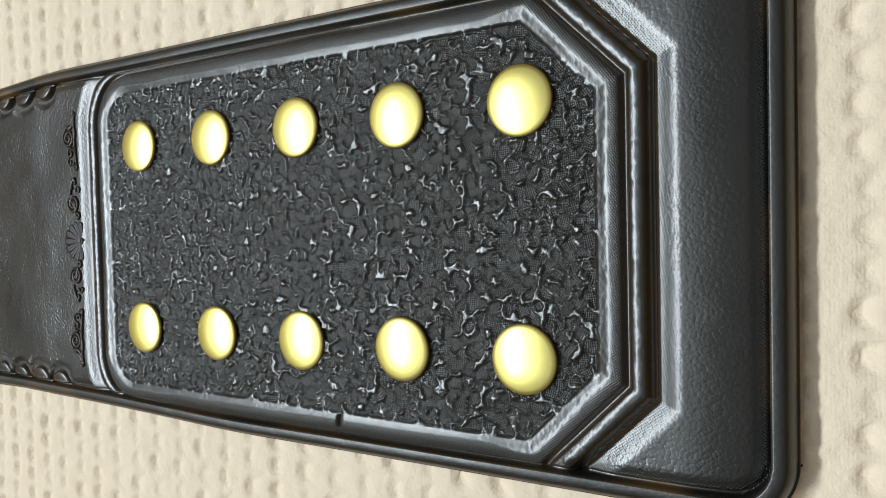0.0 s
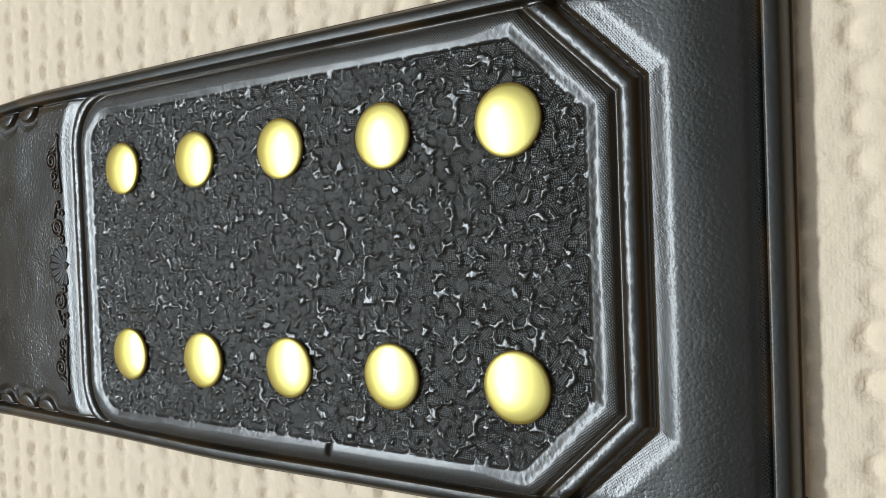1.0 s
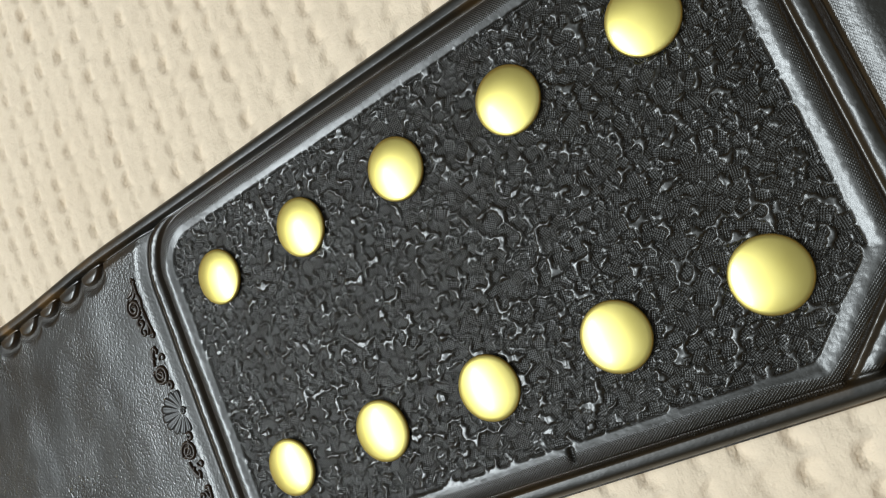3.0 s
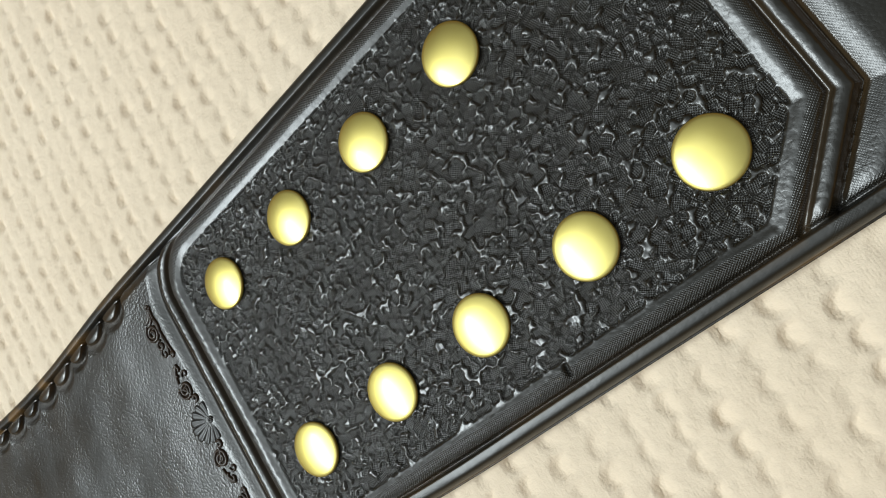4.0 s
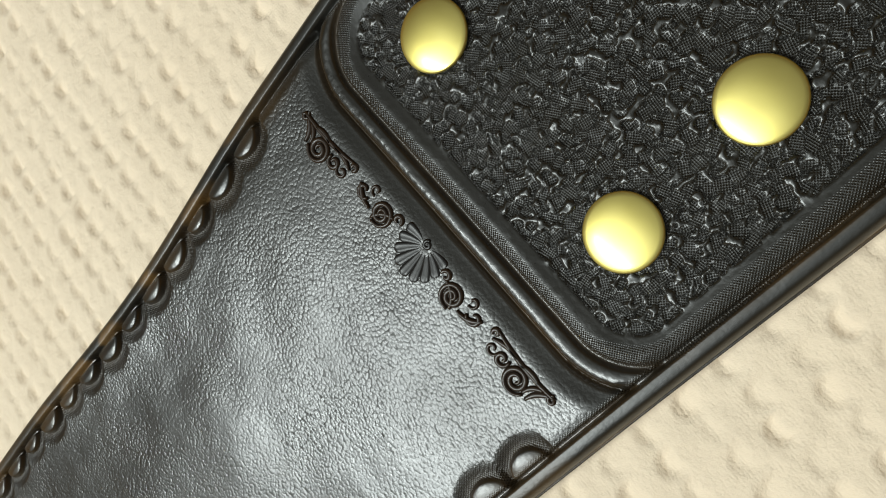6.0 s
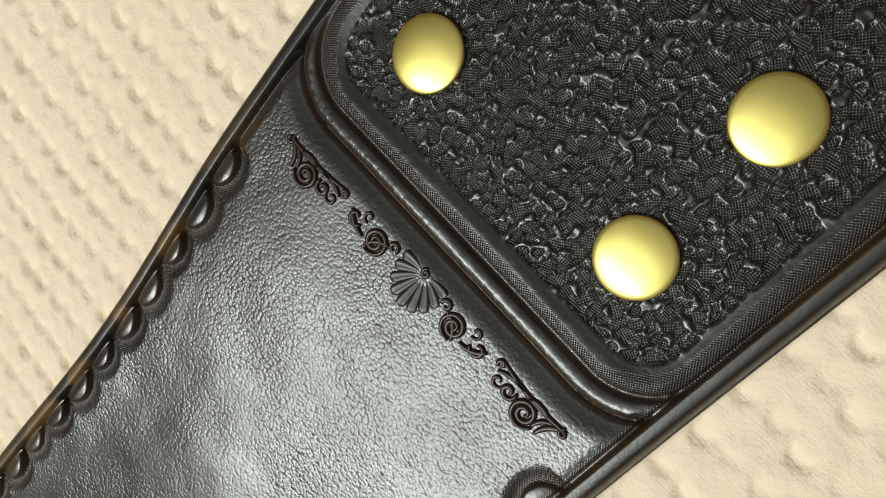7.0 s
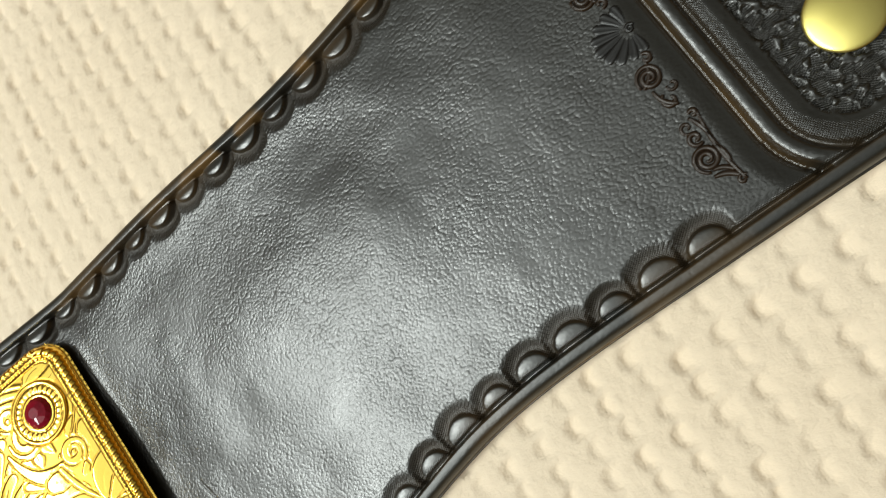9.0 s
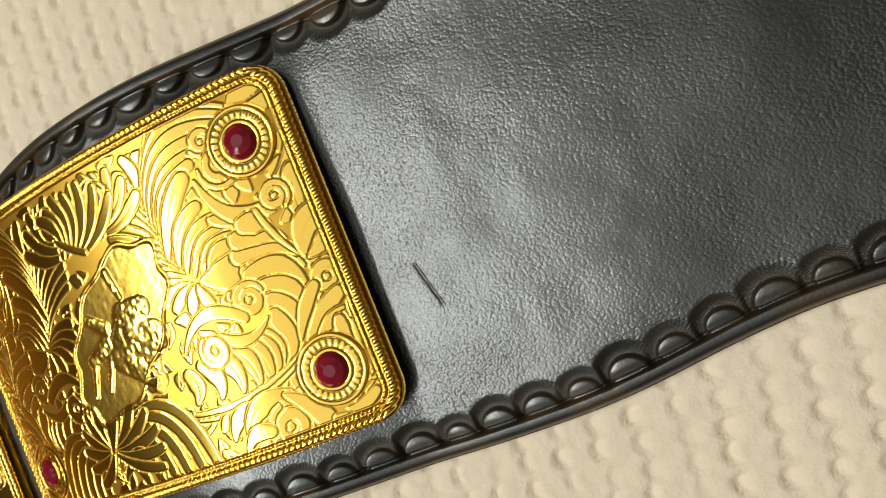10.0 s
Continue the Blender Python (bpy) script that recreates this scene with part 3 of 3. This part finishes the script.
class Relief:
    """A height field on which leaves and curls are laid one over another."""

    def __init__(self, half_p, half_q, pitch):
        self.p, self.q = np.meshgrid(np.arange(-half_p, half_p + 0.01, pitch), np.arange(-half_q, half_q + 0.01, pitch))
        self.h = np.zeros(self.p.shape)
        self.pitch, self.half = pitch, (half_p, half_q)

    def window(self, line, margin):
        lo, hi = np.min(line, 0) - margin, np.max(line, 0) + margin
        i0, i1 = [int(np.clip((v + self.half[0]) / self.pitch, 0, self.p.shape[1])) for v in (lo[0], hi[0])]
        j0, j1 = [int(np.clip((v + self.half[1]) / self.pitch, 0, self.p.shape[0])) for v in (lo[1], hi[1])]
        return np.s_[j0:j1, i0:i1]

    def stroke(self, line, width, height, ends=(0.25, 0.25), groove=0.36):
        """A rounded lobe along a line, widest in the middle or as ends say, with a sunk outline."""
        line = np.array(line, float)
        s = self.window(line, width + 1.0)
        p, q = self.p[s], self.q[s]
        if p.size == 0:
            return
        dist, along = np.full(p.shape, 1e9), np.zeros(p.shape)
        n = len(line) - 1
        for k in range(n):
            a, b = line[k], line[k + 1]
            d = b - a
            t = np.clip(((p - a[0]) * d[0] + (q - a[1]) * d[1]) / max(d @ d, 1e-9), 0, 1)
            r = np.hypot(p - a[0] - t * d[0], q - a[1] - t * d[1])
            nearer = r < dist
            dist, along = np.where(nearer, r, dist), np.where(nearer, (k + t) / n, along)
        e0, e1 = ends
        w = width * np.minimum(e0 + (1 - e0) * np.clip(along / 0.55, 0, 1) ** 0.8, e1 + (1 - e1) * np.clip((1 - along) / 0.28, 0, 1) ** 0.6)
        h = self.h[s]
        lobe = height * (np.clip(1 - (dist / np.maximum(w, 0.05)) ** 8.0, 0, 1) ** 0.6 - 0.12 * np.exp(-(dist / 0.22) ** 2) * (along > 0.1) * (along < 0.8) * (width > 2.1))
        edge = (dist >= w) & (dist < w + groove)
        h = np.where(edge, np.minimum(h, -0.35), h)
        self.h[s] = np.where(dist < w, lobe, h)

    def fan(self, root, aim, spread, count, length, width, height=0.8, bend=0.25):
        """Half a leaf: comma-shaped lobes that leave a short stem in turn, the first the longest."""
        side = 1 if spread > 0 else -1
        stem = math.radians(aim + 0.5 * spread)
        for k in range(count):
            f = k / max(count - 1, 1)
            a = math.radians(aim + spread * (0.8 * f - 0.5))
            n = length * (1 - 0.45 * f) * (0.92 + 0.14 * ((k * 7) % 5) / 4)
            near = (root[0] + 0.42 * length * f * math.cos(stem), root[1] + 0.42 * length * f * math.sin(stem))
            tip = (near[0] + n * math.cos(a), near[1] + n * math.sin(a))
            wide = min(width, 0.62 * length * math.radians(0.8 * abs(spread)) / max(count - 1, 1))
            self.stroke(bow(near, tip, -0.30 * side * (0.6 + 0.5 * f), 11), wide, height, (0.2, 0.8))
        far = (root[0] + 0.6 * length * math.cos(stem), root[1] + 0.6 * length * math.sin(stem))
        self.stroke(bow(root, far, 0.08 * side, 8), 0.55 * width, 1.15 * height, (0.9, 0.2))

    def spiral(self, centre, radius, start, turns, width, height=0.8):
        self.stroke(curl(centre, radius, 0.22 * radius, start, turns, 30), width, height, (0.5, 0.7))
        self.stroke([centre, (centre[0] + 0.2, centre[1])], 0.2 * radius, height, (1, 1))


def side_plate_relief():
    f = Relief(HALF_P, HALF_Q, 0.25)
    # small leaves fill the ground between the bold scrolls
    rng = np.random.RandomState(17)
    for gp in np.arange(3.0, 73, 6.0):
        for gq in np.arange(-47.0, 48, 6.0):
            p, q = gp + 2.4 * (rng.rand() - 0.5), gq + 2.4 * (rng.rand() - 0.5)
            a = 6.28 * rng.rand()
            n, bend = 4.0 + 3.0 * rng.rand(), 0.35 * (rng.rand() - 0.3)
            for m in (1, -1):
                tip = (m * (p + n * math.cos(a)), q + n * math.sin(a))
                f.stroke(bow((m * p, q), tip, m * bend, 8), 2.3, 0.8, (0.3, 0.5))
    for m in (1, -1):
        def at(p, q):
            return (m * p, q)

        def lobe(root, tip, bend, width, height, ends=(0.25, 0.8)):
            f.stroke(bow(root, tip, m * bend, 14), width, height, ends)

        def plume(roots, tips, count, bends, width, height):
            """Lobes that run from a curved base to a curved outline."""
            for k in range(count):
                t = k / (count - 1)
                w = ((1 - t) * (1 - 2 * t), 4 * t * (1 - t), t * (2 * t - 1))
                root, tip = ([sum(c * p[i] for c, p in zip(w, three)) for i in (0, 1)] for three in (roots, tips))
                lobe(root, tip, bends[0] + t * (bends[1] - bends[0]), width, height)

        def volute(centre, radius, start, turns, width):
            f.spiral(centre, radius, start if m == 1 else 180 - start, m * turns, width)
        # plume with long lobes that sweep over towards the upper stone
        plume((at(31.2, 5.1), at(27.1, 17.3), at(25.2, 31.6)), (at(12.4, 18.0), at(12.9, 29.8), at(24.6, 41.9)), 9, (-0.25, -0.3), 2.1, 0.85)
        plume((at(32.1, 2.8), at(32.0, 2.5), at(32.6, 1.8)), (at(17.4, 7.5), at(21.4, -0.7), at(34.6, -5.6)), 6, (-0.2, -0.1), 2.1, 0.85)
        plume((at(27.9, 33.8), at(26.2, 25.2), at(28.3, 13.5)), (at(59.3, 41.1), at(54.8, 37.3), at(43.3, 32.6)), 6, (0.62, 0.42), 2.3, 0.85)
        lobe(at(27.0, 11.8), at(39.8, 29.8), 0.16, 3.0, 0.85)
        plume((at(29.6, 8.7), at(32.8, 4.2), at(37.8, 3.9)), (at(40.7, 21.5), at(46.0, 12.9), at(46.6, 8.2)), 5, (0.3, 0.35), 2.3, 0.85)
        lobe(at(43.7, 16.3), at(51.9, 14.8), -0.1, 2.6, 0.85, (0.5, 0.9))
        lobe(at(34.7, 2.1), at(45.1, 2.3), -0.15, 4.2, 0.95, (0.3, 0.95))
        # volutes and leaves round the upper stone
        volute(at(48.9, 37.0), 4.0, 200, 1.6, 1.1)
        lobe(at(43.0, 27.8), at(65.9, 14.6), -0.55, 2.5, 0.85)
        volute(at(51.4, 29.0), 6.4, 170, 1.9, 1.2)
        lobe(at(58.1, 17.0), at(74.4, 31.2), -0.42, 3.2, 0.85)
        lobe(at(68.0, 5.1), at(69.3, 19.8), 0.15, 3.0, 0.85)
        lobe(at(59.6, 41.9), at(68.6, 43.7), 0.3, 2.6, 0.85)
        lobe(at(59.7, 41.4), at(71.6, 40.8), -0.35, 2.6, 0.85)
        # leaves between the stones
        plume((at(63.0, -4.4), at(61.6, 1.4), at(58.5, 8.7)), (at(48.1, -0.6), at(47.3, 6.6), at(51.6, 11.6)), 4, (-0.45, -0.2), 3.1, 0.85)
        volute(at(62.5, 15.6), 4.2, 300, 1.7, 1.2)
        lobe(at(64.1, -2.5), at(56.3, 13.9), 0.12, 0.9, 0.85)
        lobe(at(64.4, -2.1), at(73.1, 7.3), 0.38, 4.2, 0.9)
        lobe(at(65.5, -2.9), at(73.1, 1.8), -0.1, 2.6, 0.85)
        volute(at(67.4, -9.5), 4.6, 250, 1.8, 1.4)
        # tall plume beside the lower stone
        plume((at(61.5, -12.1), at(56.4, -20.5), at(46.7, -28.2)), (at(47.9, -1.8), at(51.2, -8.0), at(50.3, -14.1)), 4, (-0.6, -0.42), 3.0, 0.9)
        plume((at(45.9, -27.9), at(39.2, -29.9), at(18.2, -28.4)), (at(46.0, -18.3), at(33.9, -18.1), at(18.9, -20.6)), 7, (-0.3, -0.42), 3.0, 0.9)
        lobe(at(56.8, -23.4), at(68.8, -14.5), 0.08, 2.5, 0.85)
        lobe(at(54.9, -22.4), at(63.4, -10.5), 0.12, 2.0, 0.85)
        lobe(at(59.5, -24.2), at(69.2, -19.8), 0.2, 2.1, 0.85)
        lobe(at(53.6, -25.9), at(10.6, -29.9), 0.2, 1.0, 0.95, (0.6, 0.4))
        lobe(at(51.9, -28.0), at(12.1, -32.1), 0.2, 0.8, 0.95, (0.6, 0.4))
        volute(at(45.2, -7.3), 4.7, 20, 1.8, 1.4)
        lobe(at(20.7, -14.0), at(42.0, -11.3), 0.55, 2.0, 0.85)
        lobe(at(48.5, -13.4), at(33.4, -14.0), 0.45, 1.7, 0.85)
        volute(at(29.8, -16.7), 4.8, 120, 1.8, 1.3)
        # scroll below the sweeping stem
        lobe(at(22.9, -38.2), at(27.2, -35.7), 0.2, 2.5, 0.85)
        lobe(at(25.6, -41.5), at(32.9, -34.8), 0.3, 2.6, 0.85)
        lobe(at(29.5, -44.7), at(45.6, -35.5), 0.5, 3.1, 0.9)
        volute(at(43.0, -43.2), 6.2, 100, 1.7, 1.8)
        lobe(at(28.3, -46.5), at(37.2, -42.6), 0.5, 2.3, 0.85)
        lobe(at(44.7, -34.7), at(55.7, -47.7), 0.12, 2.9, 0.85)
        lobe(at(56.4, -45.1), at(70.4, -42.8), -0.4, 3.9, 0.85)
        lobe(at(59.9, -43.8), at(68.5, -42.1), -0.3, 1.8, 0.85)
        lobe(at(68.1, -34.0), at(68.0, -22.2), 0.1, 3.0, 0.85)
        lobe(at(67.5, -27.4), at(66.4, -21.5), 0.2, 2.1, 0.85)
        volute(at(69.2, -37.3), 2.0, 60, 1.5, 0.8)
        lobe(at(69.6, -21.2), at(73.3, -16.7), 0.1, 2.3, 0.85)
        # head of the middle field
        f.fan(at(9, 26), 60 if m == 1 else 120, m * 80, 5, 18, 2.2, 0.8, 0.2 * m)
        volute(at(10, 36), 5.4, 20, 1.6, 1.3)
    f.fan((0, 24), 90, 110, 7, 21, 1.9, 0.9, 0.15)
    # palmette at the foot of the middle field
    foot = (-20.0, -33.0)
    for k in range(6):
        t = k / 5
        right, left = (17.9 - 28.0 * t, -49.0 + 4.5 * t * t), (-50.0 + 20.0 * t, -43.0 - 3.0 * t)
        start = (foot[0] + 1.0, foot[1] - 9.0 * t)
        f.stroke(bow(start, right, 0.85 + 0.2 * t, 16), 2.0, 0.85, (0.25, 0.8))
        f.stroke(bow((foot[0] - 1.0, start[1]), left, -0.85 - 0.2 * t, 16), 1.8, 0.85, (0.25, 0.8))
        spread = math.radians(18 + 21 * k)
        for side in (1, -1):
            tip = (foot[0] + 4 + side * 17 * math.sin(spread), foot[1] + 16 * math.cos(spread))
            f.stroke(bow(foot, tip, -0.18 * side, 12), 1.7, 0.85, (0.2, 0.75))
    f.stroke(bow(foot, (-13.0, -17.0), 0.0, 8), 2.8, 0.95, (0.2, 0.1))
    # goes by depth: full in the grooves, none on the leaf tops
    f.browned = 1 - step(f.h, 0.25, 0.75)
    f.h *= 0.27
    # sunk middle field, edged with lobes, with plain raised forms on it
    slant = f.p - 0.62 * (f.q + 1.5)
    r = np.hypot(slant / 19.5, (f.q + 1.5) / 22.5)
    ang = np.arctan2(f.q + 1.5, slant)
    r = r * (1 + 0.05 * np.cos(9 * ang))
    field = 1 - step(r, 0.94, 1.0)
    f.h = f.h * (1 - field) + field * (-0.35 + 0.05 * value_noise(f.p + 300, f.q + 300, 0.8, 31))
    f.h = np.maximum(f.h, 0.45 * np.clip(1 - np.abs(r - 1.01) / 0.04, 0, 1) ** 0.5)
    lump = np.zeros(f.p.shape)
    for (ax, ay), (bx, by), w, n in (((3, -4), (13, -6), 7.0, 1.0), ((5, 2), (12, 3), 5.0, 1.1), ((4, 16), (6, 8), 1.6, 0.9), ((-2, -8), (9, -18), 4.6, 0.8), ((9, -12), (8, -20), 3.4, 0.7),
                                     ((-4, 1), (-10, 6), 2.6, 0.8), ((-6, -3), (-14, -6), 3.0, 0.9), ((-13, -6), (-18, -16), 1.5, 0.8), ((-6, -7), (-11, -16), 1.5, 0.7)):
        dx, dy = bx - ax, by - ay
        t = np.clip(((f.p - ax) * dx + (f.q - ay) * dy) / (dx * dx + dy * dy), 0, 1)
        away = np.hypot(f.p - ax - t * dx, f.q - ay - t * dy) / (w * (1 - 0.3 * t))
        lump = np.maximum(lump, n * np.clip(1 - away ** 2, 0, 1) ** 0.55)
    f.browned *= 1 - field
    f.sand = field * (1 - 0.5 * np.clip(lump, 0, 1))
    rough = 0.5 * value_noise(f.p + 300, f.q + 300, 2.6, 35) + 0.5 * value_noise(f.p + 300, f.q + 300, 1.1, 36)
    f.h += 0.6 * lump * (0.55 + 0.8 * rough)
    f.h += 0.06 * field * (value_noise(f.p + 300, f.q + 300, 1.3, 33) - 0.5)
    # flat seats for the settings of the stones
    for sp in (59.5, -59.5):
        for sq in (32.2, -32.8):
            d = np.hypot(f.p - sp, f.q - sq)
            f.h = np.where(d < 9.9, 0.0, f.h)
            # brown ring round each setting, none under it
            f.browned = np.where((d > 9.5) & (d < 10.4), 1.0, np.where(d < 9.5, 0.0, f.browned))
    return f


def rounded_box(p, q, hp, hq, r):
    a, b = np.abs(p) - hp + r, np.abs(q) - hq + r
    return np.minimum(np.maximum(a, b), 0) + np.hypot(np.maximum(a, 0), np.maximum(b, 0)) - r


def rope_border(f, d, around):
    """Twisted rope round the rim with a row of small beads inside it."""
    rope = np.sqrt(np.clip(1 - ((d - 1.7) / 1.65) ** 2, 0, 1)) * (1.15 + 0.20 * np.sin(around * 2 * math.pi / 1.9 + 0.8 * (d - 1.7)))
    bead = np.sqrt(np.clip(1 - ((d - 4.1) / 0.65) ** 2, 0, 1)) * (0.7 + 0.2 * np.sin(around * 2 * math.pi / 1.25))
    h = np.where(d < 3.4, np.maximum(rope, 0.1), f.h)
    h = np.where((d >= 3.4) & (d < 4.8), np.maximum(bead, 0.1), h)
    return np.where((d >= 4.8) & (d < 5.2), -0.1, h)


def build_side_plate():
    f = side_plate_relief()
    # stretch the square sheet onto rounded corners
    radius = 9.5
    p, q = f.p, f.q
    cut_p = HALF_P - radius + np.sqrt(np.maximum(radius ** 2 - np.clip(np.abs(q) - HALF_Q + radius, 0, radius) ** 2, 0))
    p2 = p * cut_p / HALF_P
    d = -rounded_box(p2, q, HALF_P, HALF_Q, radius)
    around = np.where(np.abs(p) / HALF_P > np.abs(q) / HALF_Q, q, p)
    h = rope_border(f, np.maximum(d, 0), around)
    z = arc_height(p2) + h
    z -= 1.9 * (1 - np.sqrt(np.clip(1 - (1 - np.clip(d / 1.7, 0, 1)) ** 2, 0, 1)))
    pts = np.stack([p2, q, z], -1)
    for axis in (0, 1):
        a, b = (pts[:1].copy(), pts[-1:].copy()) if axis == 0 else (pts[:, :1].copy(), pts[:, -1:].copy())
        for e in (a, b):
            e[..., 2] = arc_height(e[..., 0]) - 1.6
        pts = np.concatenate([a, pts, b], axis)
    marks = {"browned": np.where(d < 4.8, 0.0, f.browned), "sand": f.sand}
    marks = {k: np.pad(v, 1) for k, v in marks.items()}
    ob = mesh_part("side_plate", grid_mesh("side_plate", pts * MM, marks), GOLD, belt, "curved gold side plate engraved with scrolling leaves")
    ob.matrix_basis = plate_turn
    return ob


def stone_mesh():
    """A round faceted stone with a flat table."""
    bm = bmesh.new()
    rings = []
    for r, z, off in ((4.7, 0.0, 0.0), (4.75, 0.5, 0.5), (3.7, 1.5, 0.0), (1.7, 2.3, 0.5)):
        rings.append([bm.verts.new((r * MM * math.cos(2 * math.pi * (k + off) / 14), r * MM * math.sin(2 * math.pi * (k + off) / 14), z * MM)) for k in range(14)])
    for n, (a, b) in enumerate(zip(rings, rings[1:])):
        for k in range(14):
            if n % 2 == 0:
                bm.faces.new((a[k], a[(k + 1) % 14], b[k]))
                bm.faces.new((a[(k + 1) % 14], b[(k + 1) % 14], b[k]))
            else:
                bm.faces.new((a[k], b[(k + 1) % 14], b[k]))
                bm.faces.new((a[k], a[(k + 1) % 14], b[(k + 1) % 14]))
    bm.faces.new(rings[-1])
    me = bpy.data.meshes.new("ruby")
    bm.to_mesh(me)
    bm.free()
    me.materials.append(RUBY)
    return me


def bezel_mesh():
    """A round setting: an outer ring, a row of beads and the collar that holds the stone."""
    r, a = np.meshgrid(np.linspace(4.3, 9.8, 46), np.linspace(0, 2 * math.pi, 209), indexing="ij")
    z = 0.45 + 0.28 * np.sqrt(np.clip(1 - ((r - 9.1) / 0.62) ** 2, 0, 1))
    z = np.maximum(z, 0.45 + (0.22 + 0.06 * np.cos(26 * a)) * np.sqrt(np.clip(1 - ((r - 7.2) / 1.15) ** 2, 0, 1)))
    z = np.maximum(z, 0.45 + 0.4 * np.sqrt(np.clip(1 - ((r - 5.2) / 0.7) ** 2, 0, 1)))
    z = np.where((r > 9.75) | (r < 4.35), 0.0, z)
    me = grid_mesh("bezel", np.stack([r * np.cos(a), r * np.sin(a), z], -1) * MM)
    me.materials.append(GOLD)
    return me


plate = build_side_plate()
bezel = bezel_mesh()
stone = stone_mesh()
for sp in (59.5, -59.5):
    for sq in (32.2, -32.8):
        ob = new("ruby", stone)
        ob.parent = plate
        slope = math.asin(sp / BEND)
        ob.matrix_basis = Matrix.Translation((sp * MM, sq * MM, float(arc_height(np.array(sp)) + 0.3) * MM)) @ Matrix.Rotation(slope, 4, "Y")
        tagged(ob, "round faceted dark red stone")
        ring = new("bezel", bezel)
        ring.parent = plate
        ring.matrix_basis = Matrix.Translation((sp * MM, sq * MM, float(arc_height(np.array(sp)) - 0.1) * MM)) @ Matrix.Rotation(slope, 4, "Y")
        tagged(ring, "beaded gold setting")


def build_main_plate():
    """The near edge of the large middle plate, beyond the side plate."""
    f = Relief(30.0, 52.0, 0.4)
    for k in range(5):
        f.fan((14, -36 + 18 * k), 150, 120, 6, 14, 2.2, 0.8, 0.2)
        f.spiral((20, -28 + 16 * k), 4.6, 90 * k, 1.6, 1.2)
    d = -rounded_box(f.p, f.q, 30.0, 52.0, 0.5)
    h = rope_border(f, np.maximum(d, 0), np.where(np.abs(f.p) / 30 > np.abs(f.q) / 52, f.q, f.p))
    pts = np.stack([f.p, f.q, 9.0 + h], -1)
    for axis in (0, 1):
        a, b = (pts[:1].copy(), pts[-1:].copy()) if axis == 0 else (pts[:, :1].copy(), pts[:, -1:].copy())
        for e in (a, b):
            e[..., 2] = 5.6
        pts = np.concatenate([a, pts, b], axis)
    ob = mesh_part("main_plate", grid_mesh("main_plate", pts * MM), GOLD, belt, "edge of the large gold middle plate")
    ob.matrix_basis = pose(-0.531, -0.016, 0.0, 0, 0, 3.5)


build_main_plate()
